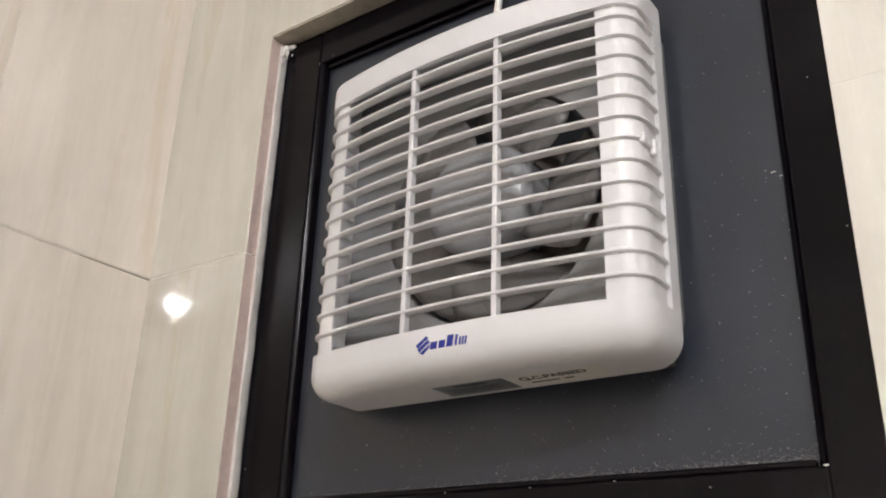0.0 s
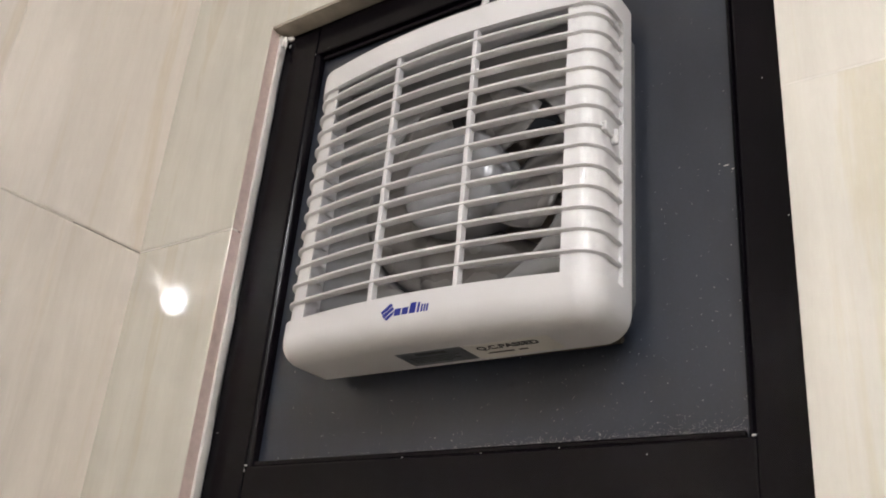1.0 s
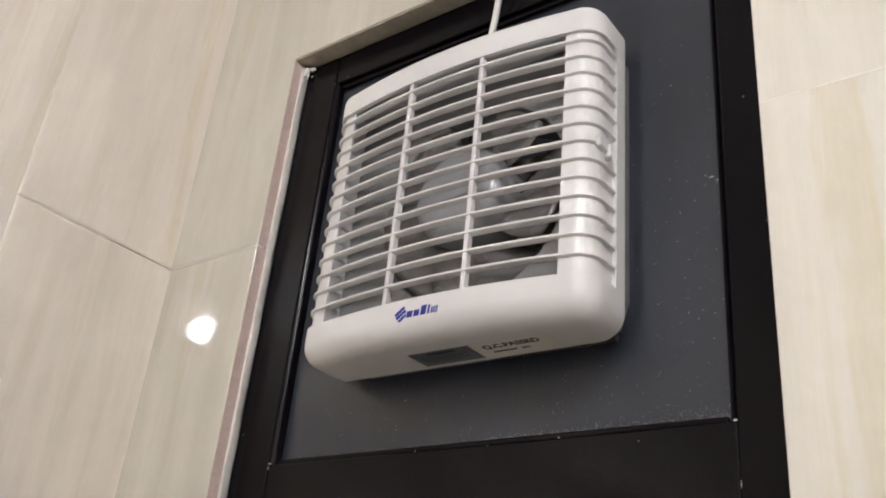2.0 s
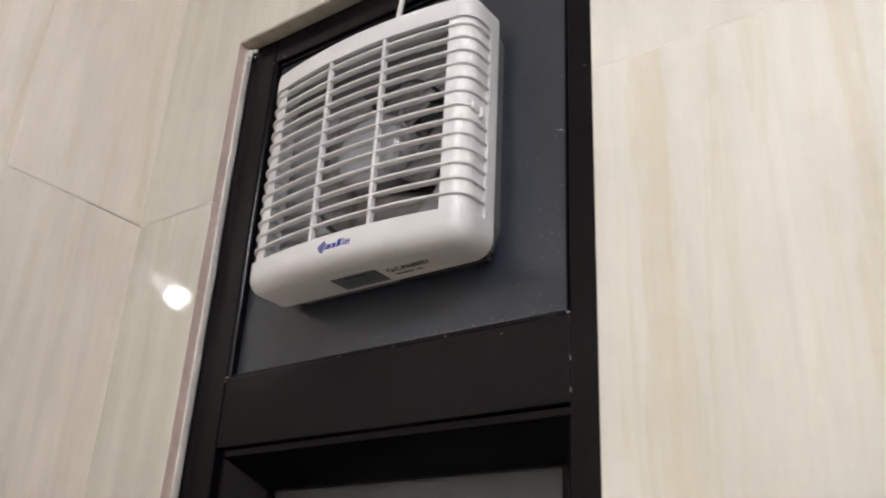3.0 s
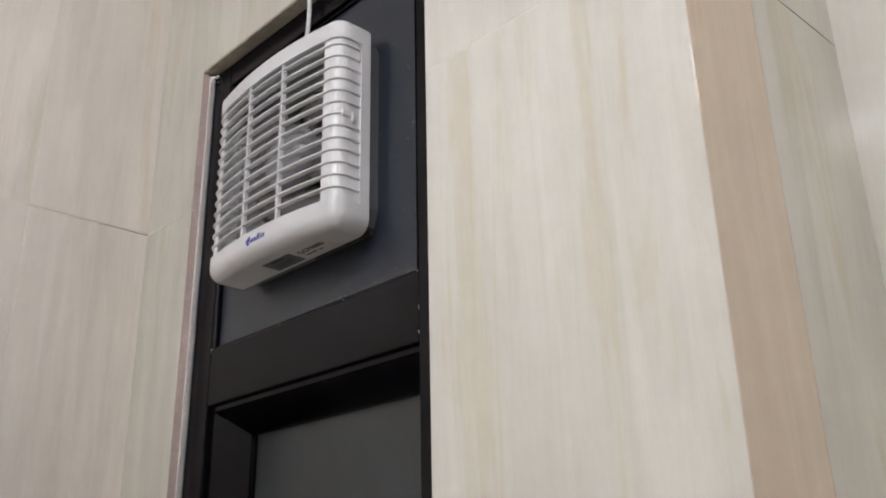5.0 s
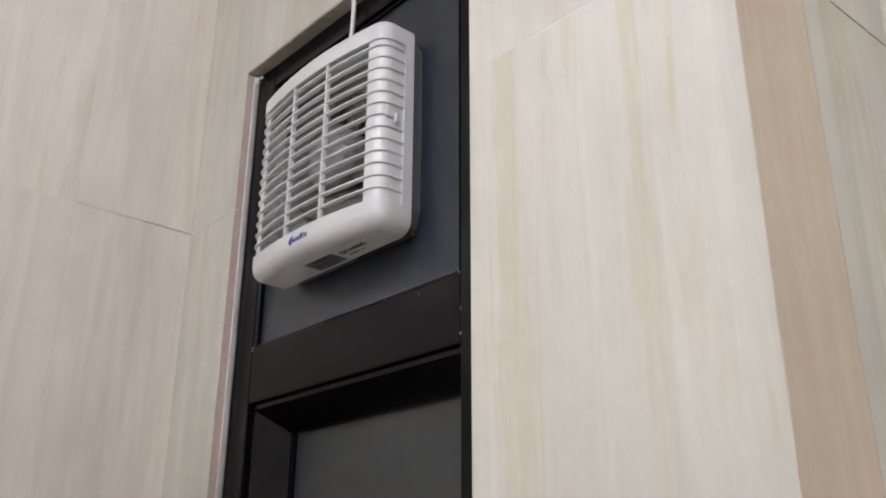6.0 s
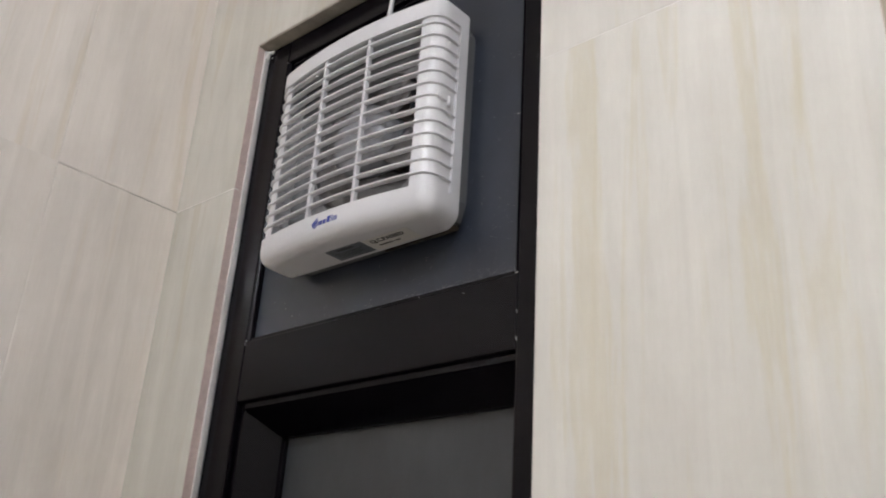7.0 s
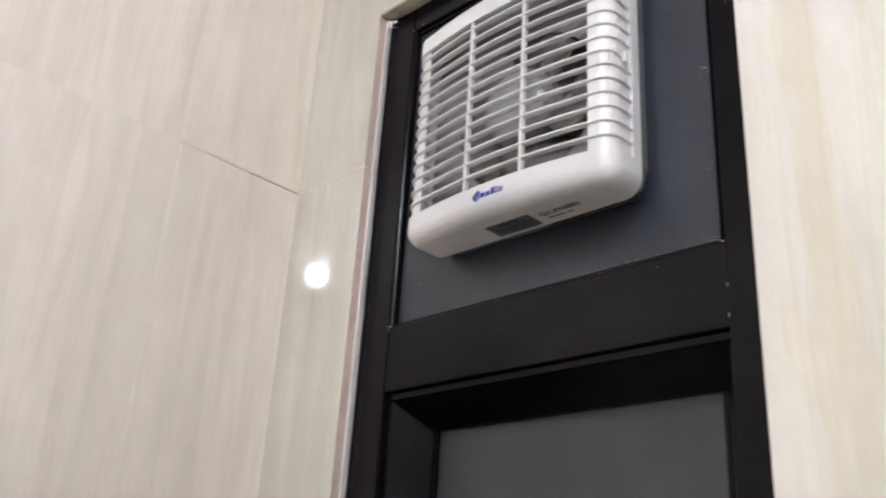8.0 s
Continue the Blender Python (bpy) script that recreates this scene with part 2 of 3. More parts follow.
bm = bmesh.new()
box(LEFT_X, OPEN_L - 0.004, WALL_Y + BED, 0.20, 0, CEIL, bm=bm)
box(OPEN_R + 0.014, RIGHT_X - BED, WALL_R + BED, 0.20, 0, CEIL, bm=bm)
box(OPEN_L - 0.004, OPEN_R + 0.014, WALL_Y + BED, 0.20, OPEN_T + 0.004, CEIL, bm=bm)
wall_door = structure("wall_north", bm, MORTAR, "cream porcelain-tiled wall round a black framed door")
wall_left = structure("wall_west", box(LEFT_X - BED - 0.2, LEFT_X - BED, ROOM_Y0, BACK_Y + 0.2, 0, CEIL), MORTAR, "cream porcelain-tiled wall beside the door")
wall_side = structure("wall_return", box(RIGHT_X - BED - 0.2, RIGHT_X - BED, 0.2, BACK_Y + 0.2, 0, CEIL), MORTAR, "tan and cream tiled return of the door wall")
wall_back = structure("wall_recess", box(RIGHT_X - BED, ROOM_X1 + 0.2, BACK_Y + BED, BACK_Y + 0.2, 0, CEIL), MORTAR, "cream porcelain-tiled wall of the recess")
# unseen east wall, drawn in to throw lamp light onto the return
structure("wall_east", box(ROOM_X1, ROOM_X1 + 0.2, ROOM_Y0 - 0.2, BACK_Y + BED, 0, CEIL), TILE, "unseen cream tiled wall, set close to bounce light")
structure("wall_south", box(LEFT_X - BED - 0.2, ROOM_X1, ROOM_Y0 - 0.2, ROOM_Y0, 0, CEIL), TILE, "cream tiled wall at the room's far end")
structure("floor", box(LEFT_X - BED - 0.2, ROOM_X1 + 0.2, ROOM_Y0 - 0.2, BACK_Y + 0.2, -0.1, 0), FLOOR, "grey polished floor tiles", "floor")
structure("ceiling", box(LEFT_X - BED - 0.2, ROOM_X1 + 0.2, ROOM_Y0 - 0.2, BACK_Y + 0.2, CEIL, CEIL + 0.1), CEILING, "flat white painted ceiling", "ceiling")


# ---- the door with its fixed upper light ----
P_Y = 0.0125                      # face of the upper sheet
IN_L, IN_R = -0.277, 0.278        # clear width between the stiles
BAR_B, BAR_T, TOP_B = 2.049, 2.150, 2.700
FAN_X, FAN_Z = -0.001, 2.419


def sheet_with_hole(x0, x1, z0, z1, y0, y1, cx, cz, r, corner=0.0):
    """A thin sheet with a round hole through it, its outer corners rounded where asked."""
    bm = bmesh.new()
    angles = sorted([2 * math.pi * k / 56 for k in range(56)] + [math.atan2(z - cz, x - cx) % (2 * math.pi) for x in (x0, x1) for z in (z0, z1)])
    rings = []
    for y in (y0, y1):
        inner, outer = [], []
        for a in angles:
            c, s = math.cos(a), math.sin(a)
            far = min((x1 - cx) / c if c > 1e-9 else 1e9, (x0 - cx) / c if c < -1e-9 else 1e9, (z1 - cz) / s if s > 1e-9 else 1e9, (z0 - cz) / s if s < -1e-9 else 1e9)
            if corner:
                lo_, hi_ = r, far
                for _ in range(30):
                    mid = (lo_ + hi_) / 2
                    dx = max(abs(cx + mid * c - (x0 + x1) / 2) - (x1 - x0) / 2 + corner, 0)
                    dz = max(abs(cz + mid * s - (z0 + z1) / 2) - (z1 - z0) / 2 + corner, 0)
                    lo_, hi_ = (mid, hi_) if math.hypot(dx, dz) < corner else (lo_, mid)
                far = lo_
            inner.append(bm.verts.new((cx + r * c, y, cz + r * s)))
            outer.append(bm.verts.new((cx + far * c, y, cz + far * s)))
        rings += [inner, outer]
    n = len(angles)
    for a, b in ((0, 1), (1, 3), (3, 2), (2, 0)):
        for k in range(n):
            bm.faces.new((rings[a][k], rings[a][(k + 1) % n], rings[b][(k + 1) % n], rings[b][k]))
    return bm


def build_door():
    door = tagged(new("door_1"), "black aluminium door frame with grey panels and a fan light", "door", kind="structure")
    door.location = (0, 0, 0)
    part("stile", box(OPEN_L + 0.002, IN_L, 0, 0.09, 0, OPEN_T - 0.002, 0.0022), FRAME, door)
    part("stile", box(IN_R, OPEN_R + 0.011, 0, 0.09, 0, OPEN_T - 0.002, 0.0022), FRAME, door)
    part("top_rail", box(IN_L, IN_R, 0.0005, 0.09, TOP_B, OPEN_T - 0.002, 0.0018), FRAME, door)
    part("transom", box(IN_L, IN_R, 0.0005, 0.09, BAR_B, BAR_T, 0.0022), FRAME, door)
    part("upper_panel", sheet_with_hole(IN_L, IN_R, BAR_T, TOP_B, P_Y, P_Y + 0.006, FAN_X, FAN_Z, 0.135), PANEL, door, "dusty dark grey sheet with bright specks")
    # beads that hold the upper sheet
    for x in (IN_L, IN_R):
        s = 1 if x < 0 else -1
        bm = bmesh.new()
        prof = [(0, 0.003)] + [(0.008 * math.cos(a), P_Y - 0.0005 - 0.0125 * math.sin(a)) for a in (radians(d) for d in (75, 55, 35, 15, 0))]
        lo = [bm.verts.new((x + s * u, v, BAR_T)) for u, v in prof] + [bm.verts.new((x, P_Y - 0.0005, BAR_T))]
        hi = [bm.verts.new((v.co.x, v.co.y, TOP_B)) for v in lo]
        for k in range(len(lo)):
            j = (k + 1) % len(lo)
            bm.faces.new((lo[k], lo[j], hi[j], hi[k]))
        bm.faces.new(lo)
        bm.faces.new(list(reversed(hi)))
        auto_smooth(part("glazing_bead", bm, FRAME, door), 40)
    part("glazing_bead", box(IN_L + 0.009, IN_R - 0.009, 0.006, P_Y - 0.0005, TOP_B - 0.008, TOP_B, 0.002), FRAME, door)
    part("glazing_bead", box(IN_L + 0.009, IN_R - 0.009, 0.004, P_Y - 0.0005, BAR_T + 0.0003, BAR_T + 0.0060, 0.0018), FRAME, door)
    # the leaf below: a stop round it, splayed inner faces and a recessed sheet
    part("door_stop", box(IN_L + 0.001, IN_R - 0.001, 0.010, 0.05, BAR_B - 0.011, BAR_B - 0.0005, 0.0015), FRAME, door)
    part("door_stop", box(IN_L + 0.0005, IN_L + 0.008, 0.012, 0.05, 0.01, BAR_B - 0.0115, 0.0015), FRAME, door)
    part("door_stop", box(IN_R - 0.008, IN_R - 0.0005, 0.012, 0.05, 0.01, BAR_B - 0.0115, 0.0015), FRAME, door)
    xl, xr, zt, zb = IN_L + 0.009, IN_R - 0.009, BAR_B - 0.012, 0.02
    dx, y0, y1 = 0.033, 0.013, 0.068
    leaf = bmesh.new()
    a = [leaf.verts.new(p) for p in ((xl, y0, zb), (xr, y0, zb), (xr, y0, zt), (xl, y0, zt))]
    b = [leaf.verts.new(p) for p in ((xl + dx, y1, zb + 0.1), (xr - dx, y1, zb + 0.1), (xr - dx, y1, zt - dx - 0.003), (xl + dx, y1, zt - dx - 0.003))]
    c = [leaf.verts.new((v.co.x, 0.088, v.co.z)) for v in b]
    d = [leaf.verts.new((v.co.x, 0.088, v.co.z)) for v in a]
    for p, q in ((a, b), (b, c), (c, d), (d, a)):
        for k in range(4):
            leaf.faces.new((p[k], p[(k + 1) % 4], q[(k + 1) % 4], q[k]))
    leaf_ob = part("leaf_frame", leaf, FRAME, door, "black leaf with splayed inner faces")
    part("lower_panel", box(xl + dx + 0.0005, xr - dx - 0.0005, 0.078, 0.084, zb + 0.101, zt - dx - 0.0035), LOWER, leaf_ob, "plain matt grey sheet")
    for x0, x1 in ((xl + dx + 0.0005, xl + dx + 0.007), (xr - dx - 0.007, xr - dx - 0.0005)):
        part("bead", box(x0, x1, 0.069, 0.0775, zb + 0.101, zt - dx - 0.004, 0.001), FRAME, leaf_ob)
    return door


door = build_door()


def ragged_strip(start, along, side, out, length, width, depth, seed, step=0.012):
    """A hand-smeared bead of filler with an uneven edge."""
    rnd = random.Random(seed)
    bm = bmesh.new()
    start, along, side, out = Vector(start), Vector(along), Vector(side), Vector(out)
    rows = []
    n = int(length / step)
    for i in range(n + 1):
        p = start + along * (length * i / n)
        w = width * (0.92 + 0.1 * rnd.random())
        h = depth * (0.85 + 0.3 * rnd.random())
        rows.append([bm.verts.new(q) for q in (p, p + out * h, p + side * w * 0.55 + out * h * (0.8 + 0.4 * rnd.random()), p + side * w, p + side * w - out * 0.004, p - out * 0.004)])
    for a, b in zip(rows, rows[1:]):
        for k in range(6):
            bm.faces.new((a[k], a[(k + 1) % 6], b[(k + 1) % 6], b[k]))
    bm.faces.new(rows[0])
    bm.faces.new(list(reversed(rows[-1])))
    return bm


auto_smooth(part("caulk_strip", ragged_strip((OPEN_L - 0.0035, WALL_Y + 0.0165, 0.0), (0, 0, 1), (0, 1, 0), (1, 0, 0), OPEN_T - 0.004, 0.0180, 0.0076, 3, 0.022), CAULK, door, "uneven white filler"), 60)
auto_smooth(part("caulk_strip", ragged_strip((OPEN_L, WALL_Y + 0.002, OPEN_T + 0.0005), (1, 0, 0), (0, 1, 0), (0, 0, -1), OPEN_R - OPEN_L, 0.0325, 0.0028, 4, 0.006), PLASTER, door, "dirty grey-brown filler"), 60)


def crumb(x, y, z, size, seed, long=1.0, tall=1.0, deep=0.3, mat=None):
    """A small flake of dried filler stuck on the frame or the sheet."""
    rnd = random.Random(seed)
    bm = bmesh.new()
    bmesh.ops.create_icosphere(bm, subdivisions=2, radius=size * 0.65)
    for v in bm.verts:
        k = 0.65 + 0.7 * rnd.random()
        v.co = Vector((x + v.co.x * k * long, y + v.co.y * deep, z + v.co.z * k * tall))
    return part("filler_flake", bm, mat or CHIP, door, "white flake of dried filler")


for n, (x, y, z, size, long, tall) in enumerate((
    (-0.275, 0.0, 2.151, 0.0016, 2.2, 0.8), (-0.2765, 0.0, 2.146, 0.0011, 0.6, 3.0), (0.2765, 0.0, 2.1505, 0.0018, 1.8, 0.8),
    (0.262, P_Y, 2.397, 0.0016, 2.6, 0.7), (0.268, P_Y, 2.392, 0.0013, 2.0, 0.8), (0.256, P_Y, 2.400, 0.0010, 1.5, 0.7),
    (0.2785, 0.0, 2.098, 0.0009, 0.6, 4.5), (0.2785, 0.0, 2.062, 0.0010, 0.7, 4.0), (0.2765, 0.0105, 2.046, 0.0012, 1.4, 0.8),
    (0.110, 0.0, 2.1495, 0.0010, 1.2, 0.8), (-0.060, 0.0, 2.1495, 0.0010, 1.2, 0.8), (0.190, 0.0, 2.140, 0.0008, 1.0, 1.0),
    (0.030, 0.0, 2.149, 0.0008, 1.5, 0.8), (-0.278, 0.0, 2.700, 0.0011, 1.2, 1.0), (-0.255, 0.0, 2.704, 0.0009, 1.4, 0.7),
    (-0.331, 0.0, 2.733, 0.0030, 1.0, 1.3), (-0.333, -0.006, 2.726, 0.0026, 0.8, 1.5), (0.315, 0.0, 2.330, 0.0009, 1.0, 1.0),
    (0.302, 0.0, 2.470, 0.0008, 1.0, 1.0), (0.140, 0.0, 2.712, 0.0016, 1.6, 0.8), (-0.150, 0.042, 2.024, 0.0016, 2.0, 0.6), (-0.331, 0.0, 2.190, 0.0010, 0.8, 1.4))):
    crumb(x, y, z, size, 40 + n, long, tall)


for n, (x, y, z, size, long, tall) in enumerate(((-0.3355, -0.007, 2.737, 0.0085, 0.9, 1.5), (-0.3300, -0.003, 2.743, 0.0062, 1.6, 0.9), (-0.3360, -0.012, 2.719, 0.0045, 0.7, 1.8))):
    auto_smooth(crumb(x, y, z, size, 90 + n, long, tall, 0.9, CAULK), 60)


def dust():
    """Loose grains on the sheet: a furry row along the lower bead and single bright specks above it, thicker away from the corner."""
    rnd = random.Random(77)
    bm = bmesh.new()
    for n in range(2500):
        x = IN_L + 0.012 + (IN_R - IN_L - 0.02) * rnd.random() ** 0.6
        if n < 1600:
            z, r = BAR_T + 0.0062 + 0.0024 * rnd.expovariate(1.0) * (0.4 + 1.6 * max(0.0, x / IN_R)), 0.00014 + 0.00026 * rnd.random()
        else:
            z, r = BAR_T + 0.008 + 0.42 * rnd.random() ** 1.5, 0.00018 + 0.00040 * rnd.random() ** 2.5
        c = Vector((x, P_Y - 0.0002, z))
        v = [bm.verts.new(c + r * Vector(d)) for d in ((1, 0.3, -0.6), (-1, 0.3, -0.5), (0.1, 0.3, 1), (0, -0.8, 0))]
        for q in ((0, 1, 3), (1, 2, 3), (2, 0, 3), (0, 2, 1)):
            bm.faces.new([v[k] for k in q])
    return tagged(part("dust_grains", bm, DUST, door, "pale dust grains"), kind="stuff")


dust()

# ---- the exhaust fan ----
W, D, BOW, RC = 0.1825, 0.0915, 0.0125, 0.028   # half width, depth, bow of the front, corner radius
Z0, Z1 = 2.234, 2.594                           # underside and top
G0, G1, GX = 2.2765, 2.5565, 0.1465               # the grille's opening
SLOT_Y, BASE_Y = -0.028, -0.010


def front_y(x, o=0.0):
    return -D + o + BOW * (x / GX) ** 2


def cover_path(o, y_back, half_steps=16):
    """The cover's outline seen from above, o inside the outer skin, from its left back edge to its right one."""
    xs = W - o
    r = RC - o
    xc = W - RC
    yc = front_y(xc) + RC
    right = [(GX * k / half_steps, front_y(GX * k / half_steps, o)) for k in range(half_steps + 1)]
    right += [(xc + r * math.sin(a), yc - r * math.cos(a)) for a in (radians(90 * k / 9) for k in range(10))]
    for y in (yc + 0.010, SLOT_Y, y_back):
        if y <= y_back + 1e-9:
            right.append((xs, y))
    return [(-x, y) for x, y in reversed(right[1:])] + right


def cover_shell():
    """The white front cover: chin, top bar and side flanges round the grille's opening."""
    bm = bmesh.new()
    rb, rt = 0.024, 0.015
    levels = [(Z0 + rb * (1 - math.cos(a)), rb * (1 - math.sin(a))) for a in (radians(90 * k / 8) for k in range(9))]
    levels += [(G0, 0.0), (G1, 0.0)]
    levels += [(Z1 - rt * (1 - math.sin(a)), rt * (1 - math.cos(a))) for a in (radians(90 * k / 6) for k in range(7))]
    rows = []
    for z, o in levels:
        rows.append([bm.verts.new((FAN_X + x, y, z)) for x, y in cover_path(min(o, 0.0285), BASE_Y)])
    n = len(rows[0])
    for i in range(len(rows) - 1):
        middle = abs(levels[i][0] - G0) < 1e-6
        for k in range(n - 1):
            ya, yb = rows[i][k].co.y, rows[i][k + 1].co.y
            if middle and not (ya > SLOT_Y - 1e-4 and yb > SLOT_Y - 1e-4):
                continue
            bm.faces.new((rows[i][k], rows[i][k + 1], rows[i + 1][k + 1], rows[i + 1][k]))
    bm.faces.new(rows[0])
    bm.faces.new(list(reversed(rows[-1])))
    return bm


def along_path(x_from, y_side, o, height, inward, z=0.0, one_side=0, rounded=True, stop=None):
    """A bar or strip that follows the cover's outline: outer skin o inside the cover, so high and so deep."""
    pts = cover_path(o, y_side)
    inn = cover_path(o + inward, y_side)
    if one_side:
        keep = [k for k, (x, y) in enumerate(pts) if x * one_side >= x_from - 1e-6]
        pts, inn = [pts[k] for k in keep], [inn[k] for k in keep]
    if stop is not None:
        keep = [k for k, (x, y) in enumerate(pts) if x < GX or y < stop]
        pts, inn = [pts[k] for k in keep], [inn[k] for k in keep]
    bm = bmesh.new()
    rows = []
    h = height / 2
    for (x, y), (xi, yi) in zip(pts, inn):
        mix = lambda f: (x + (xi - x) * f, y + (yi - y) * f)  # noqa: E731
        ring = [(0.28, -h), (0.0, -h * 0.45), (0.0, h * 0.45), (0.28, h), (1.0, h * 0.85), (1.0, -h * 0.85)] if rounded else [(0, -h), (0, h), (1, h), (1, -h)]
        rows.append([bm.verts.new((FAN_X + mix(f)[0], mix(f)[1], z + dz)) for f, dz in ring])
    for a, b in zip(rows, rows[1:]):
        m = len(a)
        for k in range(m):
            bm.faces.new((a[k], a[(k + 1) % m], b[(k + 1) % m], b[k]))
    bm.faces.new(rows[0])
    bm.faces.new(list(reversed(rows[-1])))
    return bm


def text_mesh(words, size):
    cu = bpy.data.curves.new("words", "FONT")
    cu.body, cu.size, cu.align_x, cu.align_y = words, size, "CENTER", "CENTER"
    cu.extrude, cu.offset = 0.00008, 0.00045
    ob = new("words", cu)
    me = bpy.data.meshes.new_from_object(ob)
    bpy.data.objects.remove(ob)
    bpy.data.curves.remove(cu)
    return me


def build_fan():
    fan = tagged(new("exhaust_fan"), "white plastic exhaust fan with slatted grille on a grey panel", "fan")
    cover = auto_smooth(part("front_cover", cover_shell(), WHITE, fan, "glossy white plastic cover"), 30)
    mod = cover.modifiers.new("thickness", "SOLIDIFY")
    mod.thickness, mod.offset = 0.0056, -1
    for side in (-1, 1):
        post = part("grille_post", along_path(GX, SLOT_Y + 0.003, 0.0042, G1 - G0 + 0.002, 0.003, (G0 + G1) / 2, side, False), WHITE, fan)
        auto_smooth(post, 35)
    pitch = (G1 - G0) / 13.55   # the uppermost gap is the narrowest
    first = auto_smooth(part("grille_bar", along_path(0, SLOT_Y + 0.0008, 0.0006, 0.0046, 0.0085), WHITE, fan), 50)
    first.location.z = G0 + pitch
    short = auto_smooth(part("grille_bar", along_path(0, SLOT_Y + 0.0008, 0.0006, 0.0046, 0.0085, stop=-0.0585), WHITE, fan), 50)
    short.location.z = G0 + pitch * 7
    for k in (2, 3, 4, 5, 6, 8, 9, 10, 11, 12, 13):
        share("grille_bar", first.data, fan, Matrix.Translation((0, 0, G0 + pitch * k)))
    for x in (FAN_X - GX / 3, FAN_X + GX / 3):
        y = front_y(x - FAN_X)
        part("grille_divider", box(x - 0.0026, x + 0.0026, y + 0.0016, y + 0.0100, G0 - 0.001, G1 + 0.001, 0.001), WHITE, fan)
    # latch on the side
    zl = G0 + pitch * 7
    latch = auto_smooth(part("latch", box(FAN_X + W - 0.0065, FAN_X + W - 0.0006, -0.0625, -0.0400, zl - 0.0050, zl + 0.0050, 0.0022, 4), WHITE, fan), 40)
    auto_smooth(part("latch_tab", box(FAN_X + W - 0.0045, FAN_X + W + 0.0026, -0.0465, -0.0405, zl - 0.0110, zl + 0.0050, 0.0024, 3), WHITE, latch), 40)
    # grey base behind the cover
    bm = sheet_with_hole(FAN_X - W + 0.006, FAN_X + W - 0.006, Z0 + 0.008, Z1 - 0.008, BASE_Y + 0.0005, P_Y - 0.0005, FAN_X, FAN_Z, 0.1345, 0.030)
    part("base_frame", bm, GREY_PLASTIC, fan, "grey plastic mounting frame")
    # orifice plate with a rounded mouth and the duct behind it
    part("orifice_plate", sheet_with_hole(FAN_X - W + 0.006, FAN_X + W - 0.006, Z0 + 0.010, Z1 - 0.008, -0.022, -0.018, FAN_X, FAN_Z, 0.1255), PLATE, fan)
    prof = [(0.1255, -0.022), (0.1240, -0.0215), (0.1225, -0.019), (0.1220, -0.014), (0.1220, 0.048), (0.1255, 0.048), (0.1275, -0.018)]
    auto_smooth(part("duct", lathe(prof, 64, (FAN_X, FAN_Z)), PLATE, fan), 40)
    # motor, hub and blades
    prof = [(0.0, -0.056), (0.030, -0.0555), (0.046, -0.053), (0.055, -0.0475), (0.0595, -0.040), (0.060, -0.030), (0.060, 0.004), (0.0, 0.004)]
    hub = auto_smooth(part("hub", lathe(prof, 48, (FAN_X, FAN_Z)), HUB, fan, "pale grey domed hub"), 35)
    blade = bmesh.new()
    rows = []
    for i in range(8):
        r = 0.058 + (0.119 - 0.058) * i / 7
        half = radians(33 + 2.5 * math.sin(math.pi * i / 7))
        row = []
        for j in range(7):
            s = j / 6 * 2 - 1
            a = s * half + radians(12) * i / 7
            y = -0.016 + 0.017 * s * (0.9 - 0.2 * i / 7) - 0.004 * (1 - s * s)
            row.append(blade.verts.new((r * math.cos(a), y, r * math.sin(a))))
        rows.append(row)
    for a, b in zip(rows, rows[1:]):
        for k in range(6):
            blade.faces.new((a[k], a[k + 1], b[k + 1], b[k]))
    first_blade = part("blade", blade, BLADE, fan, smooth=True)
    first_blade.modifiers.new("thickness", "SOLIDIFY").thickness = 0.0016
    for k in range(5):
        m = Matrix.Translation((FAN_X, 0, FAN_Z)) @ Matrix.Rotation(radians(72 * k + 13), 4, "Y")
        if k == 0:
            first_blade.matrix_basis = m
        else:
            b = share("blade", first_blade.data, fan, m)
            b.modifiers.new("thickness", "SOLIDIFY").thickness = 0.0016
    # motor struts and back shutter
    for a in (35, 155, 275):
        c, s = math.cos(radians(a)), math.sin(radians(a))
        bm = tube([(FAN_X + c * 0.03, 0.026, FAN_Z + s * 0.03), (FAN_X + c * 0.1215, 0.026, FAN_Z + s * 0.1215)], 0.004, 8)
        part("motor_strut", bm, GREY_PLASTIC, fan)
    auto_smooth(part("motor", lathe([(0, 0.006), (0.038, 0.006), (0.042, 0.010), (0.042, 0.030), (0.036, 0.034), (0, 0.034)], 32, (FAN_X, FAN_Z)), SHUTTER, fan), 35)
    for k in range(6):
        zc = FAN_Z - 0.104 + k * 0.0415
        half = math.sqrt(max(0.0004, 0.1215 ** 2 - max(abs(zc - FAN_Z - 0.019), abs(zc - FAN_Z + 0.019)) ** 2))
        bm = box(FAN_X - half, FAN_X + half, 0.038, 0.0405, zc - 0.0205, zc + 0.0205, 0.0008)
        part("shutter_slat", bm, SHUTTER, fan)
    # blue mark on the chin, as plain shapes
    bm = bmesh.new()

    def quad(pts):
        vs = [bm.verts.new((x, front_y(x - FAN_X) - 0.00015, z)) for x, z in pts]
        ws = [bm.verts.new((x, front_y(x - FAN_X) + 0.0010, z)) for x, z in pts]
        bm.faces.new(vs)
        for k in range(len(pts)):
            j = (k + 1) % len(pts)
            bm.faces.new((vs[k], vs[j], ws[j], ws[k]))

    lx, lz = -0.0295, 2.2610
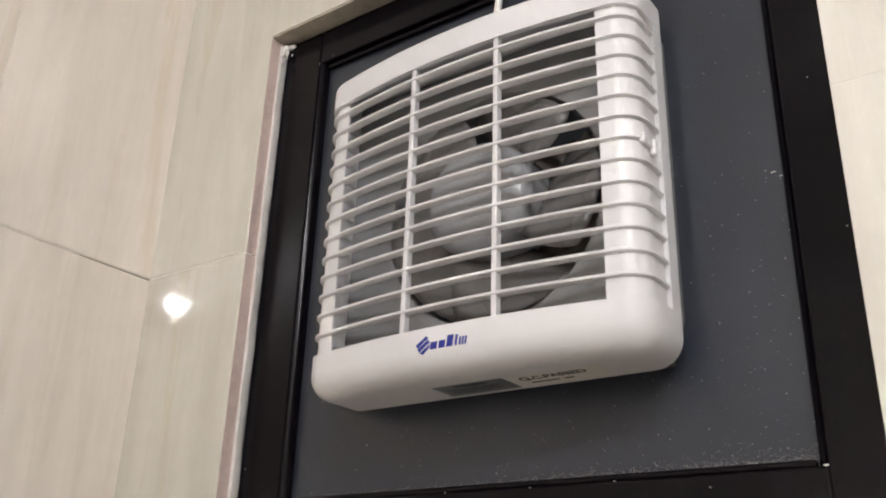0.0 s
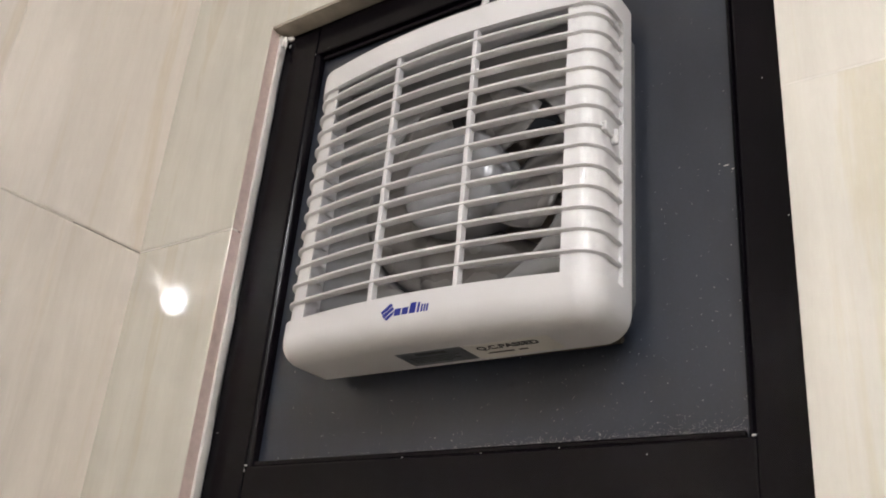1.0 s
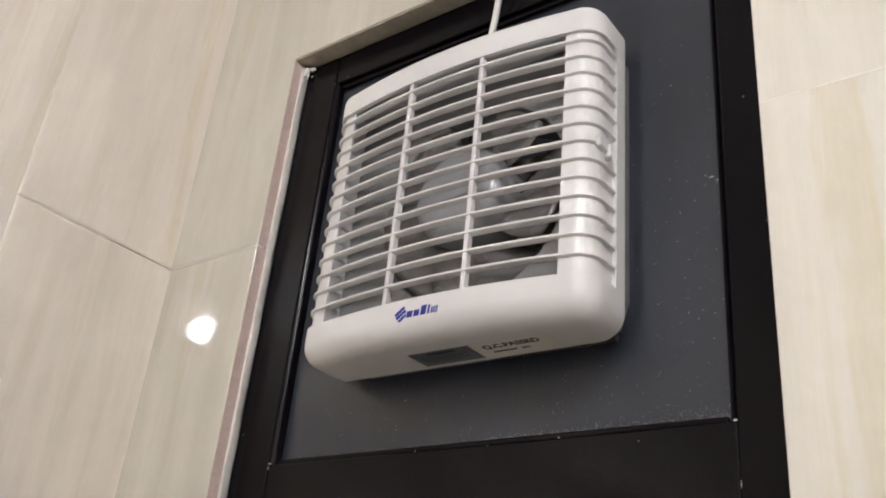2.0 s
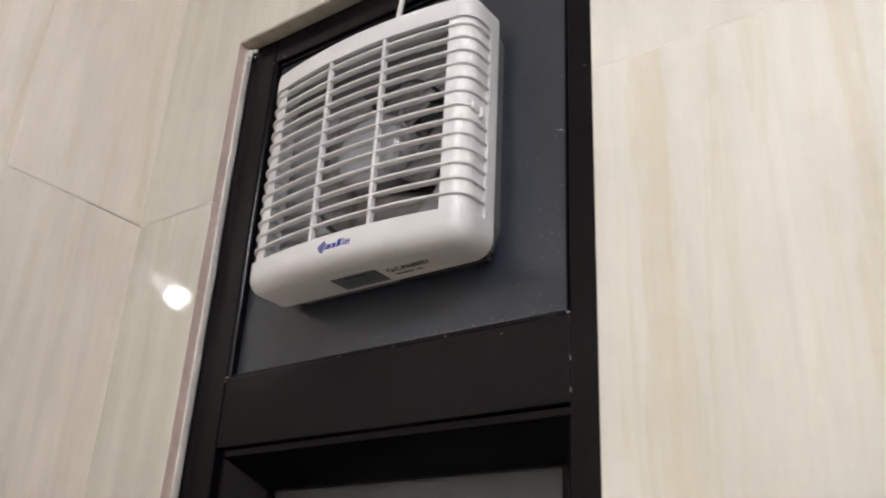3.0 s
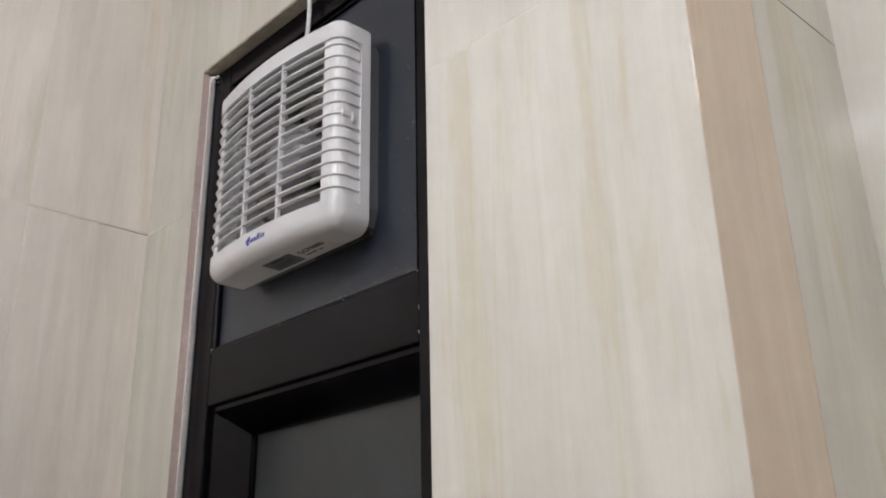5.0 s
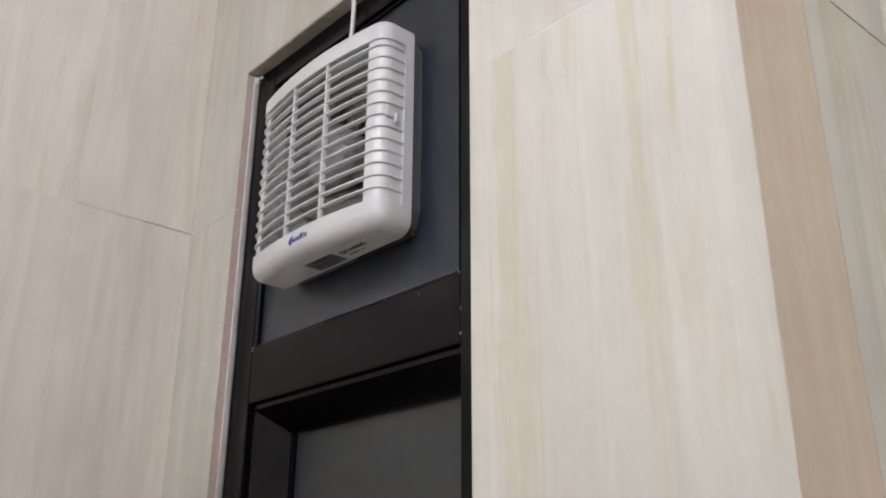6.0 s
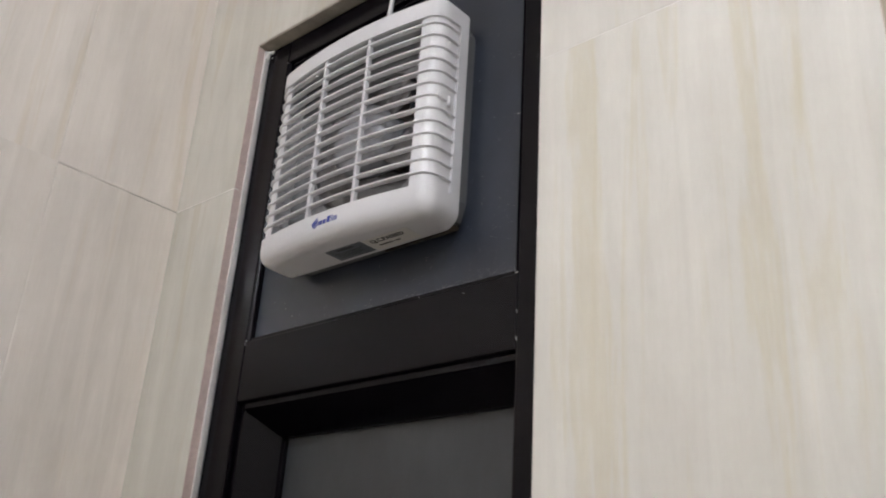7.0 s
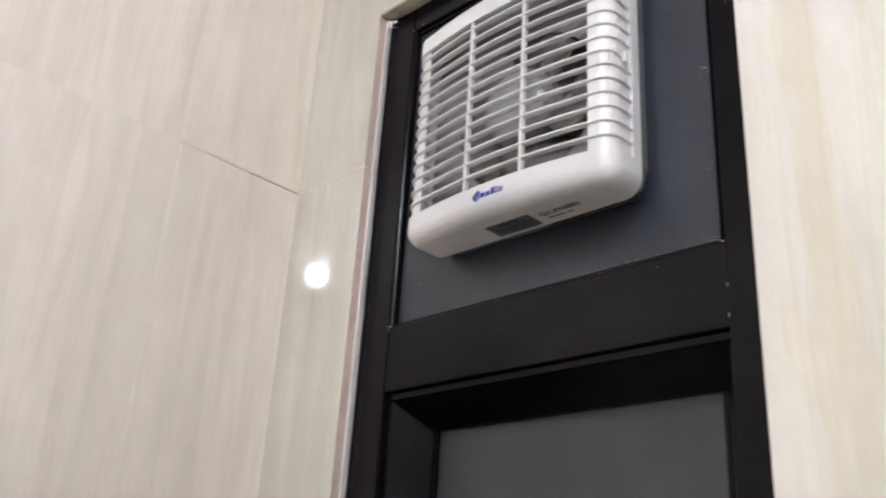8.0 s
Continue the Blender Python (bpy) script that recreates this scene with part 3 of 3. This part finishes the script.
    for stripe in (((0, 0.0005), (0.0095, 0.0068), (0.0118, 0.0048), (0.0020, -0.0018)),
                   ((0.0016, -0.0026), (0.0115, 0.0038), (0.0132, 0.0012), (0.0036, -0.0050)),
                   ((0.0040, -0.0058), (0.0135, 0.0002), (0.0128, -0.0028), (0.0066, -0.0072))):
        quad([(lx - 0.0012 + 1.18 * u, lz + 1.18 * v) for u, v in stripe])
    part("printed_mark", bm, BLUE, fan, "blue striped mark")
    for x0, w, h in ((-0.0148, 0.0072, 0.0066), (-0.0060, 0.0068, 0.0066), (0.0025, 0.0066, 0.0100), (0.0110, 0.0024, 0.0094), (0.0152, 0.0019, 0.0070), (0.0181, 0.0019, 0.0070), (0.0210, 0.0019, 0.0070)):
        bm = bmesh.new()
        quad([(x0, lz - 0.0050), (x0 + w, lz - 0.0050), (x0 + w + h * 0.12, lz - 0.0050 + h), (x0 + h * 0.12, lz - 0.0050 + h)])
        part("printed_bar", bm, BLUE, fan)
    # stickers under the chin
    zs = Z0 - 0.00025
    dark = part("rating_sticker", box(-0.0415, 0.0325, -0.0515, -0.0165, zs, Z0 + 0.0006), SILVER, fan, "dark silver rating sticker")
    for x0, x1, y0, y1 in ((-0.021, 0.013, -0.0480, -0.0425), (-0.034, 0.022, -0.0370, -0.0355), (-0.034, 0.016, -0.0330, -0.0315), (-0.034, 0.020, -0.0290, -0.0275), (-0.034, 0.008, -0.0250, -0.0235)):
        part("print_bar", box(x0, x1, y0, y1, zs - 0.0002, zs + 0.0002), SILVER_PRINT, dark)
    paper = part("check_sticker", box(0.0345, 0.1215, -0.0500, -0.0150, zs, Z0 + 0.0006), PAPER, fan, "pale paper inspection sticker")
    me = text_mesh("Q.C.PASSED", 0.0120)
    me.materials.append(INK)
    share("print", me, paper, Matrix.Translation((0.0760, -0.0395, zs - 0.0001)) @ Matrix.Rotation(math.pi, 4, "X"))
    for x0, x1 in ((0.049, 0.076), (0.081, 0.090)):
        part("print_bar", box(x0, x1, -0.0280, -0.0252, zs - 0.0002, zs + 0.0002), INK, paper)
    # glue squeezed out under the base
    part("glue_bead", ragged_strip((0.03, P_Y - 0.009, Z0 + 0.009), (1, 0, 0), (0, 1, 0), (0, 0, -1), 0.135, 0.008, 0.0036, 8, 0.006), GLUE, fan, "brown squeezed-out glue")
    return fan


fan = build_fan()

# ---- the cord ----
pts = [(-0.004, -0.002, 2.586), (-0.004, -0.006, 2.62), (0.000, -0.010, 2.66), (0.007, -0.012, 2.70), (0.012, -0.015, 2.725), (0.017, -0.020, 2.7465)]
cord = tagged(part("power_cord", tube(pts, 0.0042), CORD, smooth=True), "white round power cord rising from the fan", "cord")

# ---- ceiling lamps ----
def turned(profile, segs=40):
    """A profile of (radius, z) turned round the z axis."""
    bm = bmesh.new()
    rings = []
    for r, z in profile:
        n = 1 if r < 1e-6 else segs
        rings.append([bm.verts.new((r * math.cos(2 * math.pi * k / segs), r * math.sin(2 * math.pi * k / segs), z)) for k in range(n)])
    for a, b in zip(rings, rings[1:]):
        for k in range(segs):
            q = [a[k % len(a)], a[(k + 1) % len(a)], b[(k + 1) % len(b)], b[k % len(b)]]
            q = [v for i, v in enumerate(q) if v not in q[:i]]
            if len(q) > 2:
                bm.faces.new(q)
    return bm


def build_lamp(x, y):
    lamp = tagged(new("ceiling_lamp"), "white globe lamp on the ceiling, switched on", "lamp", "ceiling lamps")
    lamp.location = (x, y, CEIL)
    part("holder", turned([(0.0, -0.022), (0.034, -0.022), (0.042, -0.016), (0.046, -0.004), (0.046, 0.0)]), WHITE, lamp, smooth=True)
    globe = [(0.053 * math.sin(a), -0.066 - 0.053 * math.cos(a)) for a in (radians(d) for d in range(0, 141, 10))]
    part("globe", turned(globe), LED, lamp, "glowing white globe", smooth=True)
    return lamp


for x, y in LAMP_PLACES:
    build_lamp(x, y)

# ---- wall tiles, each a piece of its own ----
GAP, JOINT, EDGE = 0.0006, 0.0011, 0.0010   # half the upright and level joints, and the tiles' rounded edge


def tiles_y(wall, face_y, pieces, edge=0.0005):
    """Tiles on a wall that faces -y; a piece is an outline of (x, z) and its material."""
    for outline, mat in pieces:
        part("tile", prism(outline, lambda u, v, d: (u - (d if abs(u - RIGHT_X) < 0.002 and face_y == WALL_R else 0), face_y + d, v), TH + 0.0035, edge), (mat, CLAY), wall)


def tiles_x(wall, face_x, pieces, edge=0.0003):
    """Tiles on a wall that faces +x; a piece is an outline of (y, z) and its material."""
    for outline, mat in pieces:
        part("tile", prism(outline, lambda u, v, d: (face_x - d, u + (d if abs(u - WALL_R) < 0.002 and face_x == RIGHT_X else 0), v), TH + 0.0035, edge), (mat, CLAY), wall)


def rect(u0, u1, v0, v1, g=GAP, h=JOINT):
    return [(u0 + g, v0 + h), (u1 - g, v0 + h), (u1 - g, v1 - h), (u0 + g, v1 - h)]


Z_ROWS = [(0.0, JOINT_Z - TILE_H), (JOINT_Z - TILE_H, JOINT_Z)]
g = GAP
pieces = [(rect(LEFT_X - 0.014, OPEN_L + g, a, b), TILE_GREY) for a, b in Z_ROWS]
right = [(rect(OPEN_R - g, RIGHT_X - 0.0003 + g, a, b), TILE) for a, b in Z_ROWS]
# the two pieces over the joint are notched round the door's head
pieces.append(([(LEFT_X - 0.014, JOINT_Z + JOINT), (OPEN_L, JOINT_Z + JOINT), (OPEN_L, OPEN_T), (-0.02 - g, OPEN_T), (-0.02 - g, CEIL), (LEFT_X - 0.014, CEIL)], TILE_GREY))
right.append(([(OPEN_R, JOINT_Z + JOINT), (RIGHT_X - 0.0003, JOINT_Z + JOINT), (RIGHT_X - 0.0003, CEIL), (-0.02 + g, CEIL), (-0.02 + g, OPEN_T), (OPEN_R, OPEN_T)], TILE))
tiles_y(wall_door, WALL_Y, pieces, 0.0012)
tiles_y(wall_door, WALL_R, right)

rows3 = Z_ROWS + [(JOINT_Z, CEIL)]
SEAM = -0.271
FINE = 0.0002
pieces, corner = [], []
for a, b in rows3:
    corner.append((rect(SEAM, WALL_Y + 0.014, a, b, GAP, GAP), TILE_PINK))
    pieces.append((rect(SEAM - 0.6, SEAM, a, b, FINE, FINE), TILE_PINK))
    pieces += [(rect(max(ROOM_Y0, SEAM - 0.6 * k - 0.6), SEAM - 0.6 * k, a, b, FINE, FINE), TILE_PINK) for k in (1, 2, 3)]
tiles_x(wall_left, LEFT_X, pieces, 0.00015)
tiles_x(wall_left, LEFT_X, corner, 0.0016)

SIDE_SEAM, JOINT_S = 0.139, 2.453
pieces = []
for a, b in ((0.0, JOINT_S - TILE_H), (JOINT_S - TILE_H, JOINT_S), (JOINT_S, CEIL)):
    pieces.append((rect(WALL_R - 0.0002, SIDE_SEAM, a, b, 0.0004), TILE_TAN))
    pieces.append((rect(SIDE_SEAM, BACK_Y - 0.0003, a, b, 0.0004), TILE))
tiles_x(wall_side, RIGHT_X, pieces, 0.0003)
SKEW = Matrix.Translation((RIGHT_X, WALL_R, 0)) @ Matrix.Rotation(radians(-1.1), 4, "Z") @ Matrix.Translation((-RIGHT_X, -WALL_R, 0))
wall_side.matrix_basis = SKEW   # the return stands a little out of square

pieces = []
for k in range(2):
    for a, b in ((0.0, 0.6), (0.6, 1.8), (1.8, 3.0), (3.0, CEIL)):
        x0 = RIGHT_X + 0.6 * k
        pieces.append((rect(x0 + 0.0003, min(x0 + 0.6, ROOM_X1), a, b), TILE))
tiles_y(wall_back, BACK_Y, pieces, EDGE)

# grout in the joints, a hair behind the tiled faces
part("grout", box(LEFT_X + 0.001, OPEN_L, WALL_Y + 0.0002, WALL_Y + 0.010, JOINT_Z - JOINT, JOINT_Z + JOINT), GROUT, wall_door)
part("grout", box(OPEN_R, RIGHT_X - 0.001, WALL_R + 0.0002, WALL_R + 0.010, JOINT_Z - JOINT, JOINT_Z + JOINT), GROUT, wall_door)
part("grout", box(LEFT_X - 0.010, LEFT_X - 0.0002, ROOM_Y0, -0.132, JOINT_Z - GAP, JOINT_Z + GAP), GROUT_TAN, wall_left)
part("grout", box(LEFT_X - 0.010, LEFT_X - 0.0002, -0.132, WALL_Y, JOINT_Z, JOINT_Z + GAP), GROUT_TAN, wall_left)
part("grout", box(LEFT_X - 0.010, LEFT_X - 0.0010, -0.131, WALL_Y, JOINT_Z - GAP, JOINT_Z - 0.0001), GROUT_DARK, wall_left, "open dark joint")
part("grout", box(LEFT_X - 0.010, LEFT_X - 0.0002, SEAM - GAP, SEAM + GAP, 0, CEIL - 0.001), GROUT_TAN, wall_left)
part("grout", box(RIGHT_X - 0.010, RIGHT_X - 0.0008, SIDE_SEAM, BACK_Y, JOINT_S - JOINT, JOINT_S + JOINT), GROUT_DARK, wall_side, "open dark joint")
